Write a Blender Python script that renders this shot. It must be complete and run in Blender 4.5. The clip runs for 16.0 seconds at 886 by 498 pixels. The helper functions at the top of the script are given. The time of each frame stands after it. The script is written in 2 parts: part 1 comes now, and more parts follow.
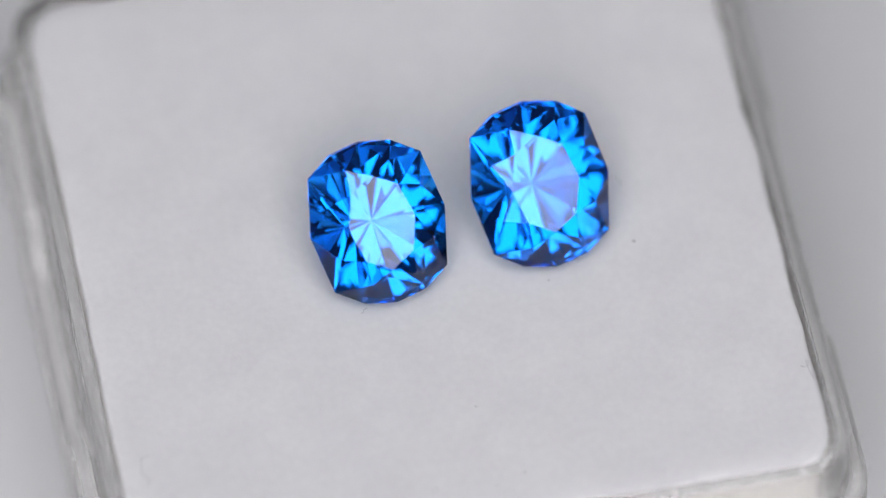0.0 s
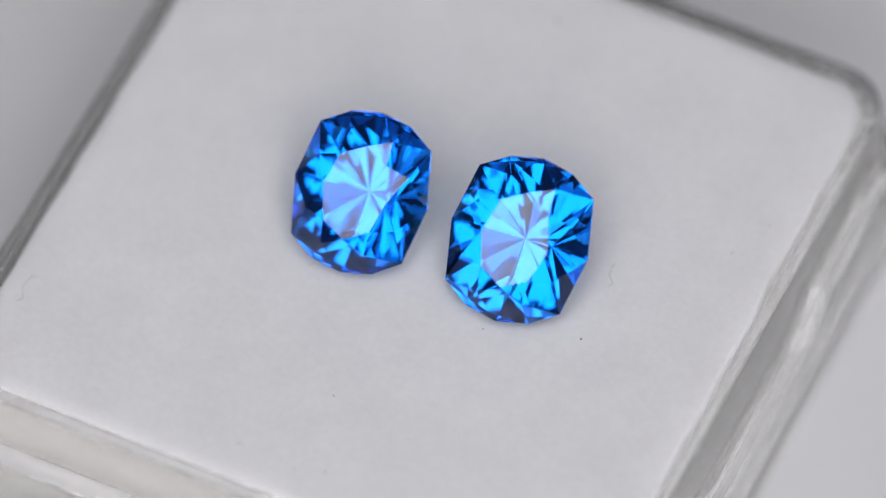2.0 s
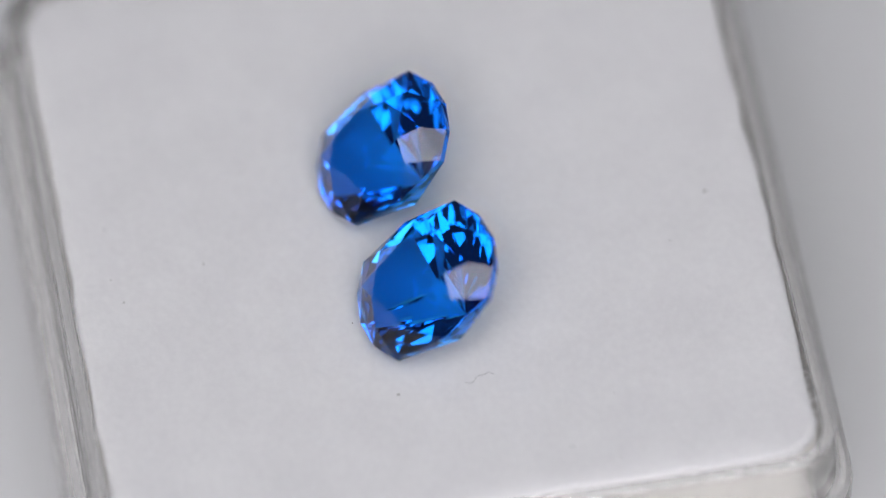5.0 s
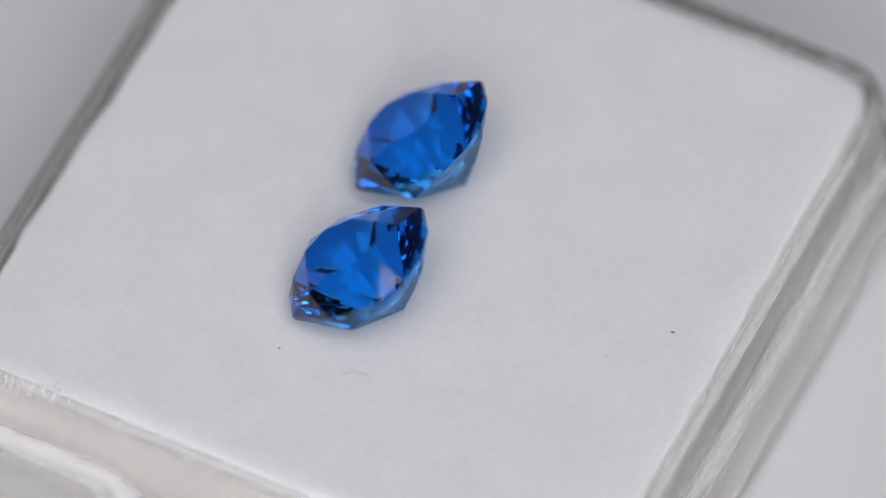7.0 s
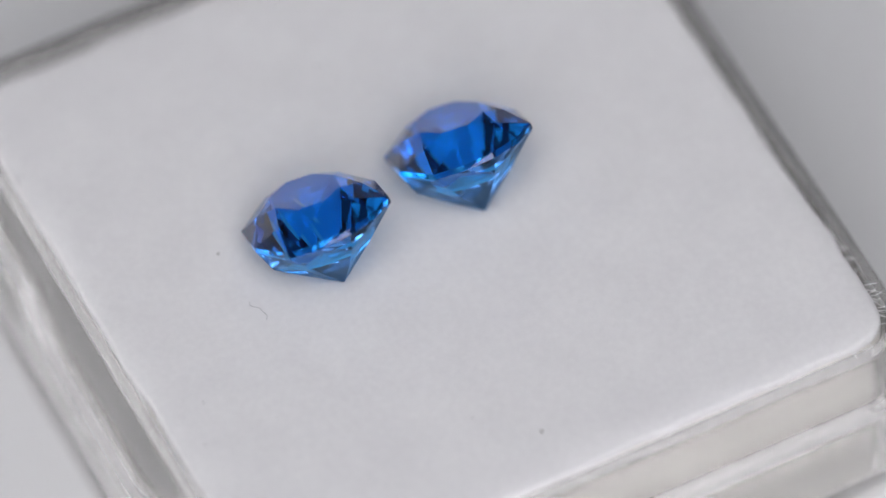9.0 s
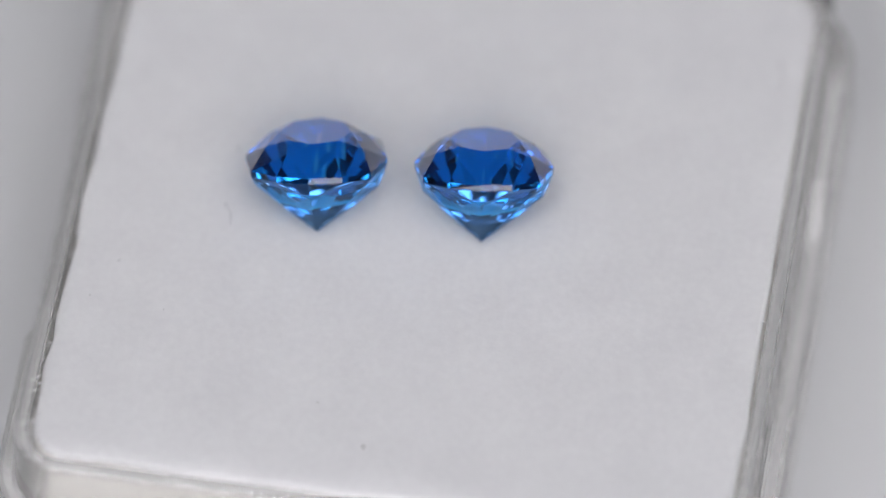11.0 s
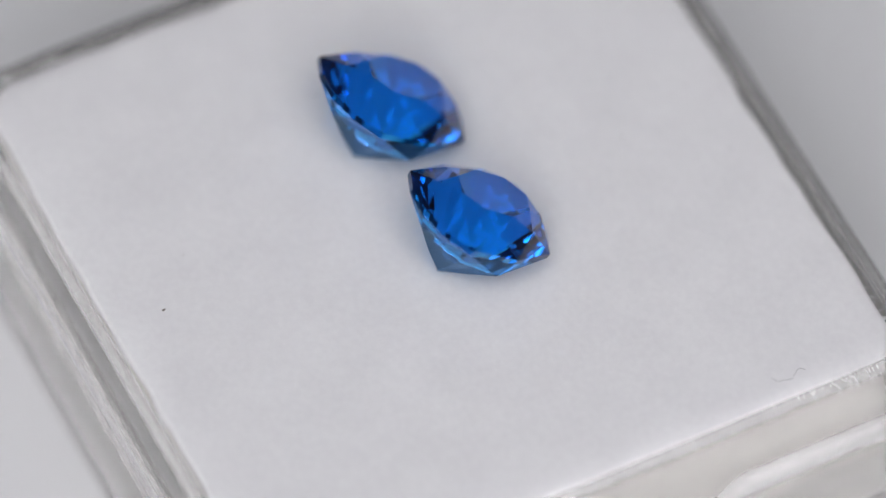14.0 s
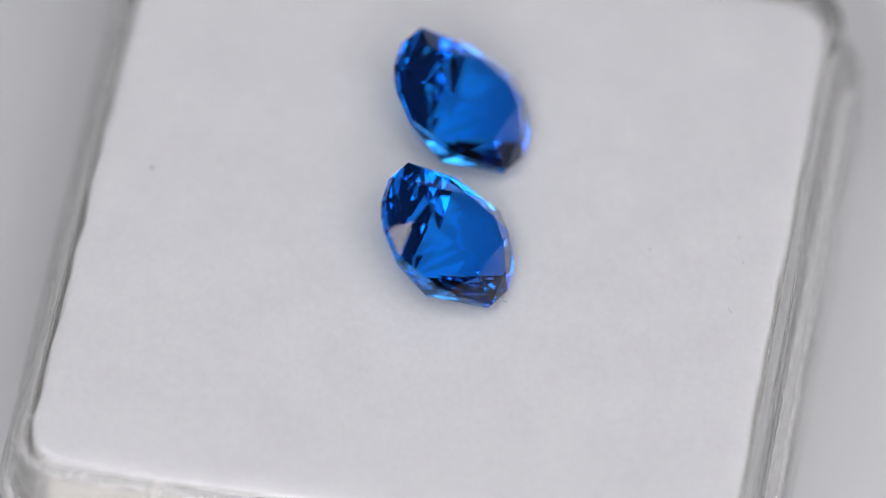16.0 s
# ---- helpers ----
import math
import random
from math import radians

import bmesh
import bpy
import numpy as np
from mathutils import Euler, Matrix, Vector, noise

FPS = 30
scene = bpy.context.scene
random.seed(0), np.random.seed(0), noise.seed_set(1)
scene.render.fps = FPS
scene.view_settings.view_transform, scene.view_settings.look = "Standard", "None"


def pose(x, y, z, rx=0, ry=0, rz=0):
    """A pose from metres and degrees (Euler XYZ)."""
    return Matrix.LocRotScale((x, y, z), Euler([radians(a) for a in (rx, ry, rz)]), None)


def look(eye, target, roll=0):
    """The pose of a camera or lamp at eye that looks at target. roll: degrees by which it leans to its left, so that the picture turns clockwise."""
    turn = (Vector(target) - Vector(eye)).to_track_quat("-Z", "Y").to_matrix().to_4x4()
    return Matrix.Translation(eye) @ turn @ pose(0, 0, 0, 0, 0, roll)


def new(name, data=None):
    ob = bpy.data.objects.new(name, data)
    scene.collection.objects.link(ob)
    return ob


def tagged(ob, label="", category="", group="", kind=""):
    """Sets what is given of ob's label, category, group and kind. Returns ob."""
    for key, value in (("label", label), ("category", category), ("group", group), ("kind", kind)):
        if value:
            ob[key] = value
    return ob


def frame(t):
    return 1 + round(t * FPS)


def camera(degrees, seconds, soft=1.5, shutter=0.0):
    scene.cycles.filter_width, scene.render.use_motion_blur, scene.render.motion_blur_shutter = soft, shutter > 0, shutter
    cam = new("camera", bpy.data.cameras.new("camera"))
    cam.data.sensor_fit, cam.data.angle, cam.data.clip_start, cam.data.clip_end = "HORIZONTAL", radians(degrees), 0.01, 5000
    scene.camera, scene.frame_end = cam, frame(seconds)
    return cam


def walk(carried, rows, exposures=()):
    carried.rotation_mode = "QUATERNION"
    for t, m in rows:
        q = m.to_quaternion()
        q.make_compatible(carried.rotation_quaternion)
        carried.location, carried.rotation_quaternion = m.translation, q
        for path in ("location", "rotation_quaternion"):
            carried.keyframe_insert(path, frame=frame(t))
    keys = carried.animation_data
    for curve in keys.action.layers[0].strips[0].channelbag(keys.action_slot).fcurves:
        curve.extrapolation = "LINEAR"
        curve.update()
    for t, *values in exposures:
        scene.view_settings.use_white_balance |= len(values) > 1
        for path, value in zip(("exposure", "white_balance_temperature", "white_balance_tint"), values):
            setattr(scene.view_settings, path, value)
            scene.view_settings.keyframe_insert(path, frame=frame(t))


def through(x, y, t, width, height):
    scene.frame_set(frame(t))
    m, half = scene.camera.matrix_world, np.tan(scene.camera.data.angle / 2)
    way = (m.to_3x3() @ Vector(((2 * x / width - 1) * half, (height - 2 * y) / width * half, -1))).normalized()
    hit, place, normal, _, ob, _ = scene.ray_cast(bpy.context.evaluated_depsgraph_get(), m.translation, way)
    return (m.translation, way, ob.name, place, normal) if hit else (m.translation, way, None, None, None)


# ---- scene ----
# The turning box and the fixed camera. Lengths below are millimetres, made metres by MM.
MM = 0.001
TOP = 0.0127            # height of the foam's top over the table
FIELD = 6.0             # degrees across the picture
SPIN = -18.191          # degrees per second
START = 10.350          # degrees at 0 s
SECONDS = 16.0

cam = camera(FIELD, SECONDS, soft=1.25)
EYE = (0.0, -0.27627, TOP + 0.38335)
AIM = (0.000967, -0.001844, TOP)
CAM_POSE = look(EYE, AIM, -0.553)
walk(cam, [(0.0, CAM_POSE), (SECONDS, CAM_POSE)], exposures=[(0.0, -0.03), (0.5, -0.12), (3.0, -0.07), (12.0, -0.03), (16.0, 0.03)])
cam.data.dof.use_dof = True
cam.data.dof.focus_distance = 0.4682
cam.data.dof.aperture_fstop = 11.5
cam.data.dof.aperture_blades = 0

# ---------------------------------------------------------------- light
world = bpy.data.worlds.new("room")
scene.world = world
world.use_nodes = True
world.node_tree.nodes["Background"].inputs["Color"].default_value = (0.66, 0.78, 1.0, 1)
world.node_tree.nodes["Background"].inputs["Strength"].default_value = 0.055
LAMP_POWER = 4.3        # glow of the ring lamp's diffuser
LAMP_AWAY = 0.50        # metres from the stones along the camera's line
LAMP_HOLE, LAMP_WIDE, LAMP_HIGH = 0.064, 0.275, 0.32
LAMP_SHIFT = (-0.002, 0.007)   # middle of the lamp from the camera's line
LAMP_OUTER = ((0.85, 1.0), (1.0, 0.4))     # glow towards the rim: share of the radius, strength
LAMP_INNER = ((0.32, 0.6), (0.36, 1.0))     # glow round the lens opening: radius in fifths of a metre, strength
LAMP_LENS = (-0.020, -0.025)    # middle of the opening for the lens from the middle of the lamp


# ---------------------------------------------------------------- materials
def material(name):
    m = bpy.data.materials.new(name)
    m.use_nodes = True
    return m, m.node_tree.nodes, m.node_tree.links, m.node_tree.nodes["Principled BSDF"]


def mix_colour(nodes, links, factor, a, b):
    n = nodes.new("ShaderNodeMix")
    n.data_type = "RGBA"
    links.new(factor, n.inputs[0])
    n.inputs[6].default_value, n.inputs[7].default_value = (*a, 1), (*b, 1)
    return n.outputs[2]


def noise_node(nodes, links, scale, detail=4.0, stretch=(1, 1, 1)):
    tc = nodes.new("ShaderNodeTexCoord")
    mp = nodes.new("ShaderNodeMapping")
    mp.inputs["Scale"].default_value = stretch
    links.new(tc.outputs["Object"], mp.inputs["Vector"])
    n = nodes.new("ShaderNodeTexNoise")
    n.inputs["Scale"].default_value, n.inputs["Detail"].default_value = scale, detail
    links.new(mp.outputs["Vector"], n.inputs["Vector"])
    return n.outputs["Fac"]


def bump(nodes, links, b, height, strength, distance):
    n = nodes.new("ShaderNodeBump")
    n.inputs["Strength"].default_value, n.inputs["Distance"].default_value = strength, distance
    links.new(height, n.inputs["Height"])
    links.new(n.outputs["Normal"], b.inputs["Normal"])


def make_gem_material(name, tint):
    """Polished topaz: colours what passes through, mirrors plainly."""
    m, nodes, links, b = material(name)
    f = noise_node(nodes, links, 160, 2)
    links.new(mix_colour(nodes, links, f, tuple(0.97 * c for c in tint), tint), b.inputs["Base Color"])
    b.inputs["Roughness"].default_value = 0.0
    b.inputs["IOR"].default_value = 1.63
    b.inputs["Transmission Weight"].default_value = 1.0
    return m


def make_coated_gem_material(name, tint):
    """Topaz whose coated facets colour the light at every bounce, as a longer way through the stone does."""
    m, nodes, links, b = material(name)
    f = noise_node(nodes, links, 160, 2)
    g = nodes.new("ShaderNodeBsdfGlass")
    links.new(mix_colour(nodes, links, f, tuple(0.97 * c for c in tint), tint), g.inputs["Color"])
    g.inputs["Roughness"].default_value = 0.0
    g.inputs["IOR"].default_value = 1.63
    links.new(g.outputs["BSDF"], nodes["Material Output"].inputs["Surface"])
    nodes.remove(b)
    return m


def make_clear_plastic():
    m, nodes, links, b = material("clear_polystyrene")
    b.inputs["Base Color"].default_value = (0.91, 0.90, 0.885, 1)
    b.inputs["IOR"].default_value = 1.5
    b.inputs["Specular IOR Level"].default_value = 0.3
    b.inputs["Transmission Weight"].default_value = 0.89
    f = noise_node(nodes, links, 60, 3)
    r = nodes.new("ShaderNodeMapRange")
    r.inputs["To Min"].default_value, r.inputs["To Max"].default_value = 0.11, 0.17
    links.new(f, r.inputs["Value"])
    links.new(r.outputs["Result"], b.inputs["Roughness"])
    return m


def make_foam(name, through, pale, deep):
    """White fibrous foam. through: how far light spreads in it, in metres."""
    m, nodes, links, b = material(name)
    cloud = noise_node(nodes, links, 260, 4)
    grain = noise_node(nodes, links, 2400, 4)
    mix = nodes.new("ShaderNodeMix")
    mix.inputs[0].default_value = 0.45
    links.new(cloud, mix.inputs[2])
    links.new(grain, mix.inputs[3])
    ramp = nodes.new("ShaderNodeMapRange")
    ramp.inputs["From Min"].default_value, ramp.inputs["From Max"].default_value = 0.3, 0.7
    links.new(mix.outputs[0], ramp.inputs["Value"])
    links.new(mix_colour(nodes, links, ramp.outputs["Result"], deep, pale), b.inputs["Base Color"])
    b.inputs["Roughness"].default_value = 0.95
    b.inputs["Specular IOR Level"].default_value = 0.1
    if through:
        b.inputs["Subsurface Weight"].default_value = 1.0
        b.inputs["Subsurface Radius"].default_value = (1.0, 1.0, 1.0)
        b.inputs["Subsurface Scale"].default_value = through
    if through:
        bump(nodes, links, b, noise_node(nodes, links, 1300, 6), 0.2, 0.00010)
    return m


def make_table():
    m, nodes, links, b = material("white_board")
    f = noise_node(nodes, links, 9, 4)
    links.new(mix_colour(nodes, links, f, (0.58, 0.58, 0.59), (0.63, 0.63, 0.635)), b.inputs["Base Color"])
    b.inputs["Roughness"].default_value = 0.55
    bump(nodes, links, b, noise_node(nodes, links, 900, 3), 0.1, 0.0001)
    return m


def make_plain(name, colour, rough=0.7):
    m, nodes, links, b = material(name)
    f = noise_node(nodes, links, 3000, 3)
    links.new(mix_colour(nodes, links, f, tuple(0.8 * c for c in colour), colour), b.inputs["Base Color"])
    b.inputs["Roughness"].default_value = rough
    return m


def make_glow():
    m, nodes, links, b = material("lamp_diffuser")
    b.inputs["Base Color"].default_value = (0.05, 0.05, 0.05, 1)
    b.inputs["Specular IOR Level"].default_value = 0.0
    b.inputs["Emission Color"].default_value = (1.0, 0.985, 1.015, 1)
    # the diffuser is dimmer towards its outer rim and round the opening for the lens
    tc = nodes.new("ShaderNodeTexCoord")

    def fade(middle, sizes, stops):
        mp = nodes.new("ShaderNodeMapping")
        mp.inputs["Scale"].default_value = (1 / sizes[0], 1 / sizes[1], 0)
        mp.inputs["Location"].default_value = (-middle[0] / sizes[0], -middle[1] / sizes[1], 0)
        links.new(tc.outputs["Object"], mp.inputs["Vector"])
        far = nodes.new("ShaderNodeVectorMath")
        far.operation = "LENGTH"
        links.new(mp.outputs["Vector"], far.inputs[0])
        ramp = nodes.new("ShaderNodeValToRGB")
        ramp.color_ramp.interpolation = "EASE"
        for e, (r, v) in zip(ramp.color_ramp.elements, stops):
            e.position, e.color = r, (v, v, v, 1)
        links.new(far.outputs["Value"], ramp.inputs["Fac"])
        return ramp.outputs["Color"]

    outer = fade((0, 0), (LAMP_WIDE, LAMP_HIGH), LAMP_OUTER)
    inner = fade(LAMP_LENS, (0.2, 0.2), LAMP_INNER)
    both = nodes.new("ShaderNodeMath")
    both.operation = "MULTIPLY"
    links.new(outer, both.inputs[0])
    links.new(inner, both.inputs[1])
    glow = nodes.new("ShaderNodeMath")
    glow.operation, glow.inputs[1].default_value = "MULTIPLY", LAMP_POWER
    links.new(both.outputs[0], glow.inputs[0])
    links.new(glow.outputs[0], b.inputs["Emission Strength"])
    return m


GEM = make_gem_material("blue_topaz_crown", (0.010, 0.40, 1.0))
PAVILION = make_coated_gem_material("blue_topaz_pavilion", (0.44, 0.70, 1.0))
PLASTIC, TABLE, GLOW = make_clear_plastic(), make_table(), make_glow()
FOAM = make_foam("white_foam", 0.002, (0.735, 0.73, 0.738), (0.66, 0.652, 0.665))
FOAM_SIDE = make_foam("cut_foam_side", 0, (0.74, 0.725, 0.695), (0.68, 0.66, 0.63))
LINT = make_plain("grey_lint", (0.30, 0.29, 0.30))
SPECK = make_plain("dark_dust", (0.20, 0.18, 0.16))
FLUFF = make_plain("white_fluff", (0.78, 0.78, 0.79))
HOUSING = make_plain("black_housing", (0.03, 0.03, 0.03), 0.5)


# ---------------------------------------------------------------- building helpers
def mesh_from(name, bm, mat, smooth=False):
    me = bpy.data.meshes.new(name)
    bm.normal_update()
    bm.to_mesh(me)
    bm.free()
    me.materials.append(mat)
    for p in me.polygons:
        p.use_smooth = smooth
    return me


def part(name, bm, mat, parent, label="", smooth=False):
    ob = new(name, mesh_from(name, bm, mat, smooth))
    ob.parent = parent
    if label:
        tagged(ob, label)
    return ob


def rounded_loop(hx, hy, r, z, steps=8, straight=20):
    """Points round a rectangle with rounded corners, against the clock. z: a height, or a function of (x, y)."""
    flat = []
    for sx, sy, a0 in ((1, 1, 0), (-1, 1, 90), (-1, -1, 180), (1, -1, 270)):
        for i in range(steps + 1):
            a = radians(a0 + 90 * i / steps)
            flat.append((sx * (hx - r) + r * math.cos(a), sy * (hy - r) + r * math.sin(a)))
    out = []
    n = steps + 1
    for k in range(4):
        out += flat[k * n:(k + 1) * n]
        p, q = flat[(k + 1) * n - 1], flat[((k + 1) * n) % (4 * n)]
        out += [(p[0] + (q[0] - p[0]) * i / straight, p[1] + (q[1] - p[1]) * i / straight) for i in range(1, straight)]
    return [(x, y, z(x, y) if callable(z) else z) for x, y in out]


def loft(bm, loops, first=False, last=False):
    rings = [[bm.verts.new(Vector(p) * MM) for p in loop] for loop in loops]
    for a, b in zip(rings, rings[1:]):
        n = len(a)
        for i in range(n):
            bm.faces.new((a[i], a[(i + 1) % n], b[(i + 1) % n], b[i]))
    if first:
        bm.faces.new(list(reversed(rings[0])))
    if last:
        bm.faces.new(rings[-1])
    return rings


def tube(bm, points, radius, sides=6):
    """A thin bent thread through points, in millimetres."""
    rings = []
    for i, p in enumerate(points):
        a, b = points[max(i - 1, 0)], points[min(i + 1, len(points) - 1)]
        d = (Vector(b) - Vector(a)).normalized()
        u = d.cross(Vector((0.3, 0.2, 1))).normalized()
        v = d.cross(u)
        r = radius * (0.5 if i in (0, len(points) - 1) else 1)
        rings.append([bm.verts.new((Vector(p) + r * (math.cos(k * 2 * math.pi / sides) * u + math.sin(k * 2 * math.pi / sides) * v)) * MM) for k in range(sides)])
    for a, b in zip(rings, rings[1:]):
        for k in range(sides):
            bm.faces.new((a[k], a[(k + 1) % sides], b[(k + 1) % sides], b[k]))
    bm.faces.new(list(reversed(rings[0])))
    bm.faces.new(rings[-1])


# ---------------------------------------------------------------- table and lamp
def build_table():
    bm = bmesh.new()
    bmesh.ops.create_grid(bm, x_segments=2, y_segments=2, size=40.0)
    ob = new("ground", mesh_from("ground", bm, TABLE))
    tagged(ob, "smooth matt white table board under the box", "table", kind="structure")


def build_lamp():
    away = (Vector(EYE) - Vector((0, 0, TOP))).normalized()
    centre = Vector((0, 0, TOP)) + away * LAMP_AWAY
    base = new("ring_lamp")
    base.matrix_world = look(centre, (0, 0, TOP)) @ Matrix.Translation((*LAMP_SHIFT, 0))
    tagged(base, "large round white lamp with black housing on a stand", "lamp")
    for name, mat, z0, z1, grow in (("diffuser", GLOW, 0.0, 0.004, 0.0), ("housing", HOUSING, 0.0045, 0.030, 0.004)):
        bm = bmesh.new()
        n = 64
        rings = []
        for rx, ry, z in ((LAMP_HOLE - grow, LAMP_HOLE - grow, z0), (LAMP_WIDE + grow, LAMP_HIGH + grow, z0),
                          (LAMP_WIDE + grow, LAMP_HIGH + grow, z1), (LAMP_HOLE - grow, LAMP_HOLE - grow, z1)):
            ox, oy = LAMP_LENS if rx < 0.1 else (0.0, 0.0)
            rings.append([bm.verts.new((ox + rx * math.cos(2 * math.pi * i / n), oy + ry * math.sin(2 * math.pi * i / n), z)) for i in range(n)])
        for k in range(4):
            a, b = rings[k], rings[(k + 1) % 4]
            for i in range(n):
                bm.faces.new((a[i], b[i], b[(i + 1) % n], a[(i + 1) % n]))
        bmesh.ops.recalc_face_normals(bm, faces=bm.faces)
        part(name, bm, mat, base)
    # stand beside the lamp, in the lamp's own space
    inv = base.matrix_world.inverted()
    side = base.matrix_world @ Vector((LAMP_WIDE + 0.012, 0, 0.008))

    def rod(bm, a, b, r, n=20):
        d = (b - a).normalized()
        u = d.cross(Vector((0.31, 0.87, 0.2))).normalized()
        v = d.cross(u)
        ends = [[bm.verts.new(inv @ (p + r * (math.cos(2 * math.pi * i / n) * u + math.sin(2 * math.pi * i / n) * v))) for i in range(n)] for p in (a, b)]
        for i in range(n):
            bm.faces.new((ends[0][i], ends[0][(i + 1) % n], ends[1][(i + 1) % n], ends[1][i]))
        bm.faces.new(list(reversed(ends[0])))
        bm.faces.new(ends[1])
        bmesh.ops.recalc_face_normals(bm, faces=bm.faces)

    for name, a, b, r in (("post", Vector((side.x, side.y, 0.012)), Vector((side.x, side.y, side.z + 0.03)), 0.010),
                          ("foot", Vector((side.x, side.y, 0.0)), Vector((side.x, side.y, 0.012)), 0.09),
                          ("clamp", side - Vector((0.014, 0, 0)), side + Vector((0.008, 0, 0)), 0.005)):
        bm = bmesh.new()
        rod(bm, a, b, r)
        part(name, bm, HOUSING, base)


# ---------------------------------------------------------------- the box
TURNING = []            # (thing, its pose on the turning box)
FOAM_X, FOAM_Y = 19.42, 19.48
MID = (-0.21, -0.60)  # middle of the box from the turning axis
FLOOR, LEDGE, RIM, DIP = -11.2, -4.05, 0.3, 2.3


LEAN_X, LEAN_Y = -0.0032, 0.0196   # the foam's top leans by about a degree


def foam_height(x, y):
    return LEAN_X * x + LEAN_Y * y


def turning(ob, x, y, z=0.0, turn=0.0, m=None):
    TURNING.append((ob, m if m is not None else pose(x * MM, y * MM, TOP + z * MM, 0, 0, turn)))
    return ob


def ledge_at(lift):
    """Height of the ledge: it dips in the middle of two opposite walls, where the lid is gripped."""
    def z(x, y):
        if abs(x) < FOAM_X - 2:
            return LEDGE + lift
        k = min(max((8.2 - abs(y)) / 2.2, 0.0), 1.0)
        return LEDGE + lift - DIP * k * k * (3 - 2 * k)
    return z


def build_box():
    base = new("gem_box")
    tagged(base, "clear plastic square gem box without its lid", "box")
    bottom = -TOP / MM
    gap, wall, ledge = 0.14, 0.92, 1.15
    ix, iy = FOAM_X + gap, FOAM_Y + gap
    mx, my = ix + wall, iy + wall
    ox, oy = mx + ledge, my + ledge - 0.15
    loops = [rounded_loop(ox - 0.6, oy - 0.6, 3.8, bottom),
             rounded_loop(ox - 0.15, oy - 0.15, 4.3, bottom + 0.25),
             rounded_loop(ox, oy, 4.4, bottom + 0.7),
             rounded_loop(ox, oy, 4.4, ledge_at(-0.55)),
             rounded_loop(ox - 0.10, oy - 0.10, 4.3, ledge_at(-0.25)),
             rounded_loop(ox - 0.35, oy - 0.35, 4.1, ledge_at(-0.05)),
             rounded_loop(ox - 0.6, oy - 0.6, 3.8, ledge_at(0.0)),
             rounded_loop(mx + 0.25, my + 0.25, 3.45, ledge_at(0.0)),
             rounded_loop(mx + 0.05, my + 0.05, 3.25, ledge_at(0.1)),
             rounded_loop(mx, my, 3.2, ledge_at(0.3)),
             rounded_loop(mx - 0.05, my - 0.05, 3.15, RIM - 0.25),
             rounded_loop(mx - 0.10, my - 0.10, 3.1, RIM - 0.06),
             rounded_loop(mx - 0.22, my - 0.22, 3.0, RIM),
             rounded_loop(ix + 0.16, iy + 0.16, 2.25, RIM),
             rounded_loop(ix + 0.05, iy + 0.05, 2.15, RIM - 0.06),
             rounded_loop(ix, iy, 2.1, RIM - 0.25),
             rounded_loop(ix - 0.05, iy - 0.05, 2.1, FLOOR)]
    # each part is one stretch of the profile; together they close the shell
    for name, first, last, words in (("base", 0, 2, "flat clear underside with a rounded edge"), ("outer_wall", 2, 5, "clear lower wall"),
                                     ("ledge", 5, 9, "clear ledge that carries the lid, dipped where it is gripped"),
                                     ("collar", 9, 15, "clear upright collar round the foam")):
        bm = bmesh.new()
        loft(bm, loops[first:last + 1], first=first == 0)
        piece = part(name, bm, PLASTIC, base, words, smooth=True)
        piece.data.set_sharp_from_angle(angle=radians(24))
        piece.visible_shadow = False
    bm = bmesh.new()
    loft(bm, loops[15:], last=True)
    liner = part("inside", bm, PLASTIC, base, "clear inner face and floor under the foam", smooth=True)
    liner.data.set_sharp_from_angle(angle=radians(24))
    liner.visible_shadow = False
    turning(base, MID[0], MID[1])


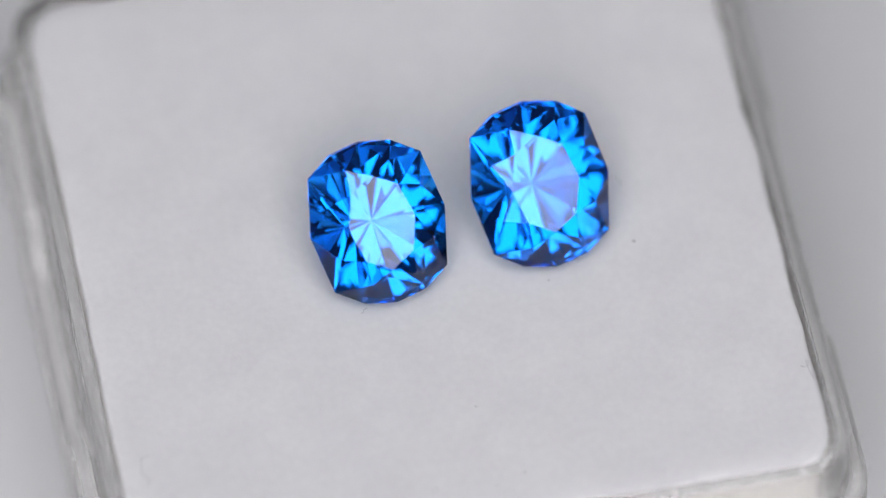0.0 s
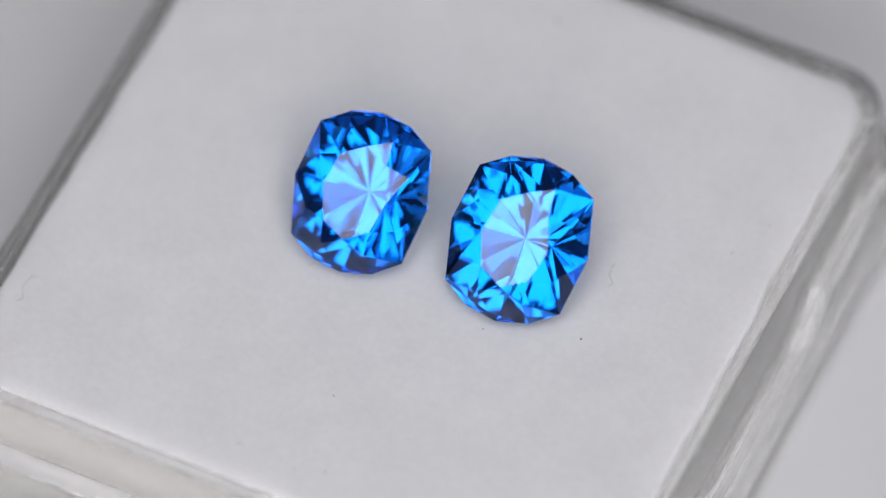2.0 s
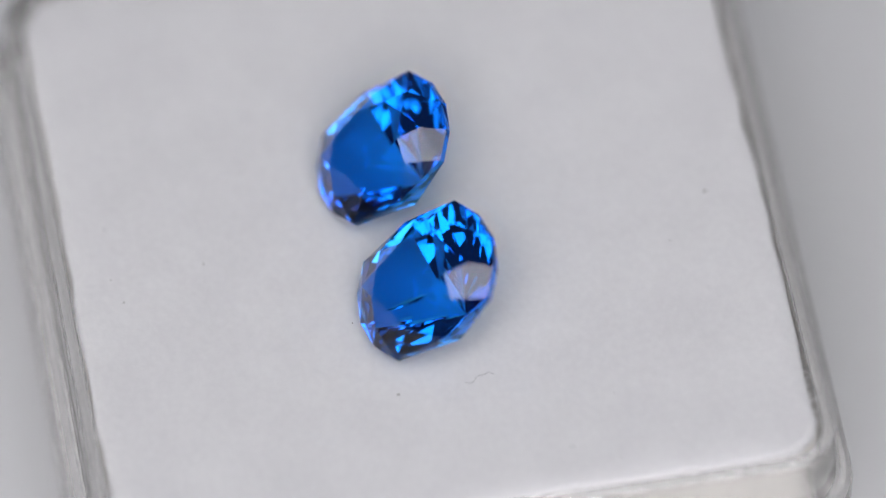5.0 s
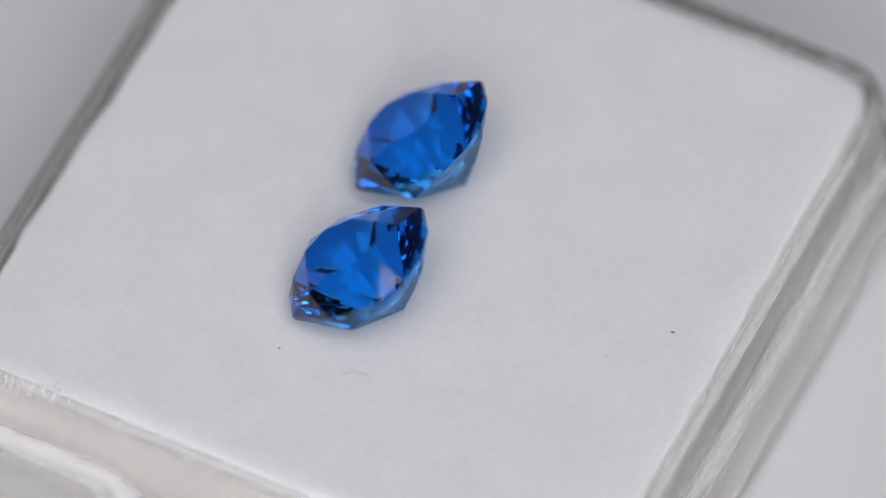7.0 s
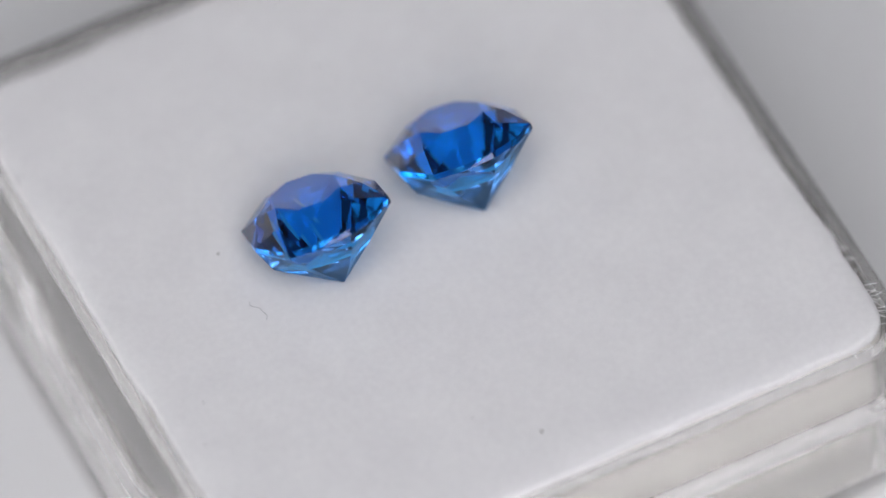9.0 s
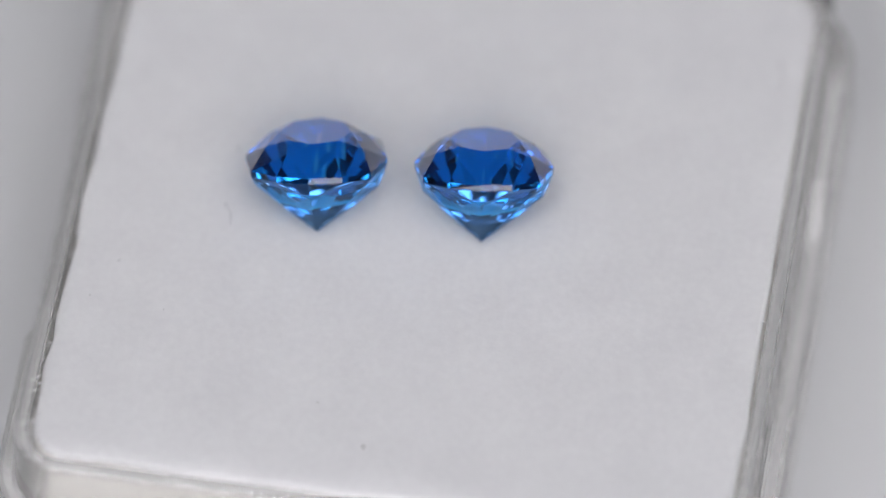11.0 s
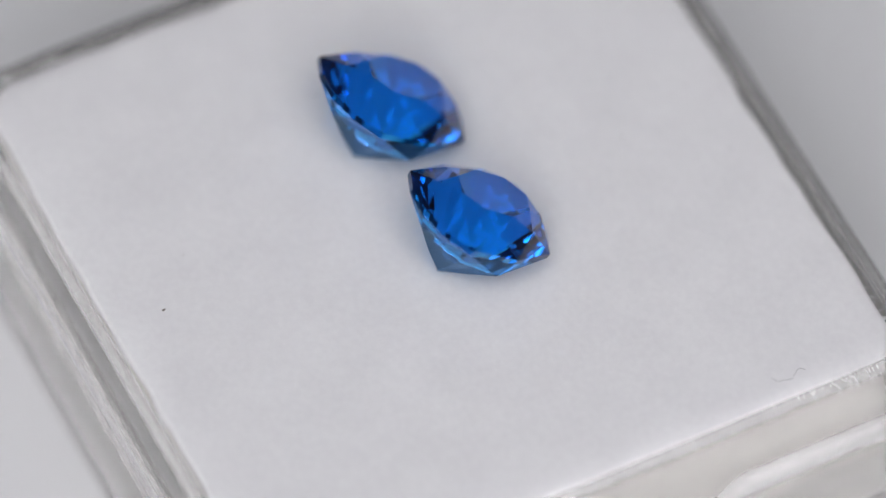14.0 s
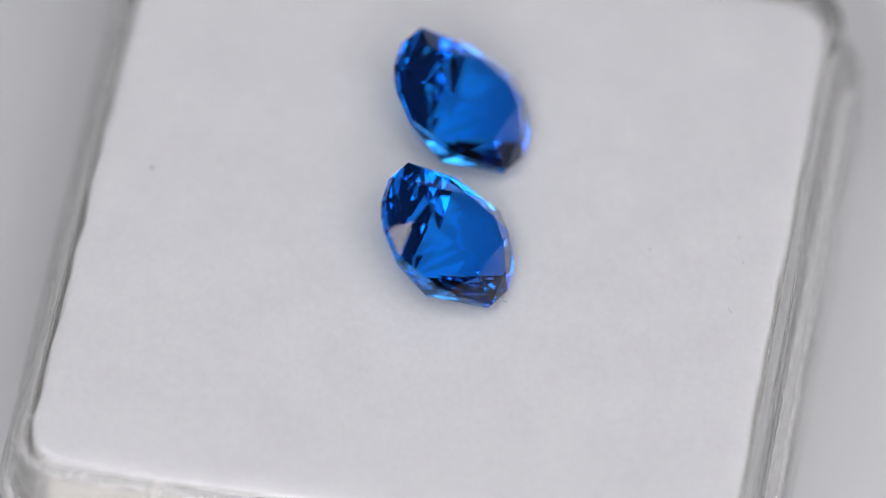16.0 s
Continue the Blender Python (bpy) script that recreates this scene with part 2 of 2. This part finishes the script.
def build_foam():
    base = new("foam_pad")
    tagged(base, "thick white fibrous foam pad filling the clear box", "foam pad")
    rng = random.Random(5)
    bm = bmesh.new()
    fx, fy = FOAM_X, FOAM_Y
    loft(bm, [rounded_loop(fx - 0.02, fy - 0.02, 2.6, FLOOR + 0.02),
              rounded_loop(fx, fy, 2.6, -0.40),
              rounded_loop(fx - 0.03, fy - 0.03, 2.6, -0.18),
              rounded_loop(fx - 0.10, fy - 0.10, 2.6, -0.05),
              rounded_loop(fx - 0.26, fy - 0.26, 2.6, -0.01),
              rounded_loop(fx - 1.1, fy - 1.1, 2.4, 0.0)], first=True, last=True)
    for v in bm.verts:
        if v.co.z > -0.0009:
            v.co.z += foam_height(v.co.x + MID[0] * MM, v.co.y + MID[1] * MM)
            d = noise.noise(v.co * 900) * 0.00018 + noise.noise(v.co * 300) * 0.00012
            if abs(v.co.x) > (fx - 0.9) * MM or abs(v.co.y) > (fy - 0.9) * MM:
                v.co.x += d * (1 if v.co.x > 0 else -1)
                v.co.y += d * (1 if v.co.y > 0 else -1)
    pad = part("pad", bm, FOAM, base, smooth=True)
    pad.data.materials.append(FOAM_SIDE)
    for p in pad.data.polygons:
        p.material_index = 1 if p.center.z < -0.0009 else 0
    # loose fibres along the cut edge, thickest at the corners
    bm = bmesh.new()
    edge = rounded_loop(fx - 0.2, fy - 0.2, 2.5, -0.12, steps=40, straight=220)
    for x, y, z in edge:
        near = max(0.0, 1 - math.hypot(abs(x) - fx + 1.5, abs(y) - fy + 1.5) / 7.5)
        if rng.random() > 0.30 + 0.65 * near:
            continue
        out = Vector((x / fx if abs(x) > fx - 3 else 0.0, y / fy if abs(y) > fy - 3 else 0.0, 0.0)).normalized()
        side = Vector((-out.y, out.x, 0))
        size = rng.uniform(0.2, 0.6) * (0.6 + 0.6 * near) * (1.6 if abs(x) > fx - 1 else 1.0)
        bend = rng.uniform(-0.8, 0.8)
        a = Vector((x, y, z + foam_height(x, y))) - out * 0.25 + side * rng.uniform(-0.1, 0.1)
        pts = [a + out * size * k * 1.3 + side * bend * size * k * k + Vector((0, 0, 0.12 * k - 0.22 * k * k)) for k in (0, 0.35, 0.7, 1.0)]
        tube(bm, pts, rng.uniform(0.014, 0.03), 4)
    part("fringe", bm, FLUFF, base, "loose white fibres along the cut edge")
    turning(base, MID[0], MID[1])


# ---------------------------------------------------------------- the stones
CROWN, GIRDLE = 1.62, 0.16


def gem_mesh(cx, cy, sx, ey, qx, qy, h):
    """A cushion cut: twelve girdle sides; crown of eight kites with stars and breaks round an octagon table; pavilion of
    eight kites and twelve breaks down to a point. Millimetres; the girdle's middle is at z 0."""
    k = sx / 3.885
    g, top = GIRDLE, CROWN
    bm = bmesh.new()

    def vert(x, y, z):
        return bm.verts.new((x, y, z))

    def ring(z):
        return [vert(x, y, z) for x, y in ((sx, 0), (cx, cy), (qx, qy), (0, ey), (-qx, qy), (-cx, cy), (-sx, 0),
                                           (-cx, -cy), (-qx, -qy), (0, -ey), (qx, -qy), (cx, -cy))]

    up, low = ring(g), ring(-g)
    for i in (3, 4):        # one girdle facet leans in a little
        up[i].co.y -= 0.06
    for i in range(12):
        j = (i + 1) % 12
        bm.faces.new((low[i], low[j], up[j], up[i]))
    # crown: meet points between the kites, then the table's corners
    tx, ty = 1.905 * k, 2.687 * k
    m1, m2 = (1.29 * k, 3.27 * k), (2.63 * k, 1.54 * k)
    z1 = g + (top - g) * (ey - m1[1]) / (ey - ty)
    z2 = g + (top - g) * (sx - m2[0]) / (sx - tx)
    # the table's corners lie in the planes of the corner kites
    a, b, c = Vector((cx, cy, g)), Vector((*m1, z1)), Vector((*m2, z2))
    n = (b - a).cross(c - a)
    fit = (n.dot(a) - n.z * top) / (n.x * 1.42 + n.y * 2.01)
    t3 = (1.42 * fit, 2.01 * fit)

    def four(a, z):
        return [vert(sx_ * a[0], sy_ * a[1], z) for sx_, sy_ in ((1, 1), (-1, 1), (-1, -1), (1, -1))]

    M1, M2, C = four(m1, z1), four(m2, z2), four(t3, top)
    E = [vert(0, ty, top), vert(0, -ty, top)]
    S = [vert(tx, 0, top), vert(-tx, 0, top)]
    bm.faces.new((S[0], C[0], E[0], C[1], S[1], C[2], E[1], C[3]))
    for i, (side, corner, mid, end) in enumerate(((0, 1, 2, 3), (6, 5, 4, 3), (6, 7, 8, 9), (0, 11, 10, 9))):
        s_, e_ = S[0 if side == 0 else 1], E[0 if end == 3 else 1]
        faces = [(up[side], up[corner], M2[i]), (up[corner], up[mid], M1[i]), (up[mid], up[end], M1[i]),
                 (up[corner], M1[i], C[i], M2[i]), (M2[i], C[i], s_), (M1[i], e_, C[i])]
        for f in faces:
            bm.faces.new(f)
    for i, j, v, t in ((0, 3, up[0], S[0]), (1, 2, up[6], S[1])):
        bm.faces.new((v, M2[i], t, M2[j]))
    for i, j, v, t in ((0, 1, up[3], E[0]), (2, 3, up[9], E[1])):
        bm.faces.new((v, M1[i], t, M1[j]))
    # pavilion: steep breaks under the girdle down to one belly point a side, then eight facets to the tip
    tip = vert(0, 0, -h)
    side_v = [vert(3.367 * k, 0, BELLY), vert(-3.367 * k, 0, BELLY)]
    end_v = [vert(0, 3.846 * k, END_BELLY), vert(0, -3.846 * k, END_BELLY)]
    ridges = {}

    def ridge(key, foot, rise):
        """Meet point part of the way down the ridge to the tip, standing a little out of the straight line."""
        if key not in ridges:
            p = tip.co.lerp(foot, MEET)
            out = Vector((foot.x, foot.y, -0.9 * math.hypot(foot.x, foot.y))).normalized()
            ridges[key] = bm.verts.new(p + out * rise)
        return ridges[key]

    for side, corner, mid, end in ((0, 1, 2, 3), (6, 5, 4, 3), (6, 7, 8, 9), (0, 11, 10, 9)):
        v, w = side_v[0 if side == 0 else 1], end_v[0 if end == 3 else 1]
        for f in ((low[side], low[corner], v), (low[corner], low[mid], w), (low[mid], low[end], w)):
            bm.faces.new(f)
        # round the tip each sector is a folded kite, with a half facet on either side up to the breaks
        for far, rise in ((v, SIDE_RISE), (w, END_RISE)):
            p_corner = ridge(corner, low[corner].co, CORNER_RISE)
            p_far = ridge((side, end)[far is w], far.co, rise)
            apex = bm.verts.new(low[corner].co.lerp(far.co, 0.5))
            for f in ((tip, p_corner, apex), (tip, apex, p_far), (p_corner, low[corner], apex), (p_far, apex, far)):
                bm.faces.new(f)
    bmesh.ops.recalc_face_normals(bm, faces=bm.faces)
    bmesh.ops.scale(bm, vec=(MM, MM, MM), verts=bm.verts)
    return bm


def zone_of(face):
    """Which part of the stone a facet belongs to, by its height."""
    z = face.calc_center_median().z / MM
    if z > CROWN - 0.01:
        return "table"
    return "crown" if z > GIRDLE else "pavilion" if z < -GIRDLE else "girdle"


BELLY, END_BELLY, MEET = -1.55, -1.205, 0.50
CORNER_RISE, SIDE_RISE, END_RISE = 0.065, 0.035, 0.08


def build_gems():
    for shape, h, rx, ry, rz, x, y, label in (
            ((3.238, 3.254, 3.875, 4.589, 1.744, 4.253), 4.323, 38.926, -0.172, 5.883, -3.304, 0.861,
             "bright blue faceted cushion-cut topaz, slightly smaller, lying tilted on foam"),
            ((3.332, 3.322, 3.976, 4.708, 1.824, 4.323), 4.222, 37.978, 2.578, 5.845, 5.873, 1.574,
             "bright blue faceted cushion-cut topaz, slightly larger, lying tilted on foam")):
        ob = new("gemstone")
        whole = gem_mesh(*shape, h)
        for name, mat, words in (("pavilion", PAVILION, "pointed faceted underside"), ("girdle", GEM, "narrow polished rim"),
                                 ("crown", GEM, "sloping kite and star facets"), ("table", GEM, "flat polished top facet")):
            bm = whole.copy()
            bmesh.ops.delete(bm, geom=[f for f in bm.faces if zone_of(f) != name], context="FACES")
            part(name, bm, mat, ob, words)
        whole.free()
        tagged(ob, label, "gemstone", "pair of cut stones")
        m = pose(x * MM, y * MM, TOP + foam_height(x, y) * MM, rx, ry, rz) @ Matrix.Translation((0, 0, h * MM))
        turning(ob, 0, 0, m=m)


# ---------------------------------------------------------------- lint and dust on the foam
def build_lint():
    rng = random.Random(11)
    # threads: place, turn, size and bend of each
    for x, y, turn, size, bend, label in (
            (10.95, 1.10, 97, 1.65, 0.22, "thin wavy grey lint thread lying on the foam"),
            (-18.25, -13.40, 75, 2.0, 0.30, "thin curved grey lint thread at the foam's edge"),
            (16.45, 5.30, 60, 0.30, 0.15, "short curled grey lint thread lying on the foam"),
            (-2.86, -17.70, 30, 0.45, 0.10, "short grey lint thread lying near the foam's edge"),
            (-4.47, -5.25, 20, 0.50, 0.35, "short curled pale lint thread beside a blue stone"),
            (18.75, -13.9, 0, 0.0, 0.0, "looped dark lint thread at the foam's edge")):
        bm = bmesh.new()
        n = 17
        pts = []
        for i in range(n):
            u = i / (n - 1) - 0.5
            if not size:        # a small loop with a bent tail
                a = 5.6 * u
                pts.append((0.26 * math.cos(a) if i < 12 else 0.13 + 0.045 * (i - 12), 0.62 + 0.26 * math.sin(a) if i < 12 else 0.40 - 0.26 * (i - 12), 0.05))
                continue
            pts.append((size * u, bend * size * (0.5 * math.sin(5.5 * u + 0.6) + 0.22 * (abs((4.4 * u + 0.3) % 2 - 1) * 2 - 1)), 0.035 + 0.05 * abs(math.sin(4 * u))))
        tube(bm, pts, 0.012, 5)
        ob = new("lint_thread", mesh_from("lint_thread", bm, LINT, True))
        tagged(ob, label, "lint", "lint on the foam")
        turning(ob, x, y, foam_height(x, y), turn)
    for x, y, r, long in ((11.2, -3.48, 0.11, 1.5), (0.9, 15.73, 0.12, 1.9), (0.43, -12.64, 0.07, 1.6), (3.85, 13.16, 0.055, 1.2),
                          (0.54, -17.9, 0.06, 1.7), (2.19, -17.4, 0.07, 1.6), (13.36, 8.2, 0.045, 1.0), (17.6, 7.85, 0.05, 1.5),
                          (5.99, -5.15, 0.07, 1.2)):
        bm = bmesh.new()
        bmesh.ops.create_icosphere(bm, subdivisions=2, radius=0.52)
        for v in bm.verts:
            v.co *= 1 + 0.35 * noise.noise(v.co * 1.7 + Vector((x, y, 0)))
            v.co = Vector((v.co.x * r * long, v.co.y * r, v.co.z * r * 0.6 + r * 0.35)) * MM
        ob = new("dust_speck", mesh_from("dust_speck", bm, SPECK, True))
        tagged(ob, "tiny dark dust speck lying on the white foam", "dust", "dust on the foam")
        turning(ob, x, y, foam_height(x, y), rng.uniform(0, 180))


# ---------------------------------------------------------------- motion
def motions():
    for ob, m in TURNING:
        rows = []
        for i in range(33):
            t = SECONDS * i / 32
            rows.append((t, pose(0, 0, 0, 0, 0, START + SPIN * t) @ m))
        walk(ob, rows)


build_table()
build_lamp()
build_box()
build_foam()
build_gems()
build_lint()
motions()
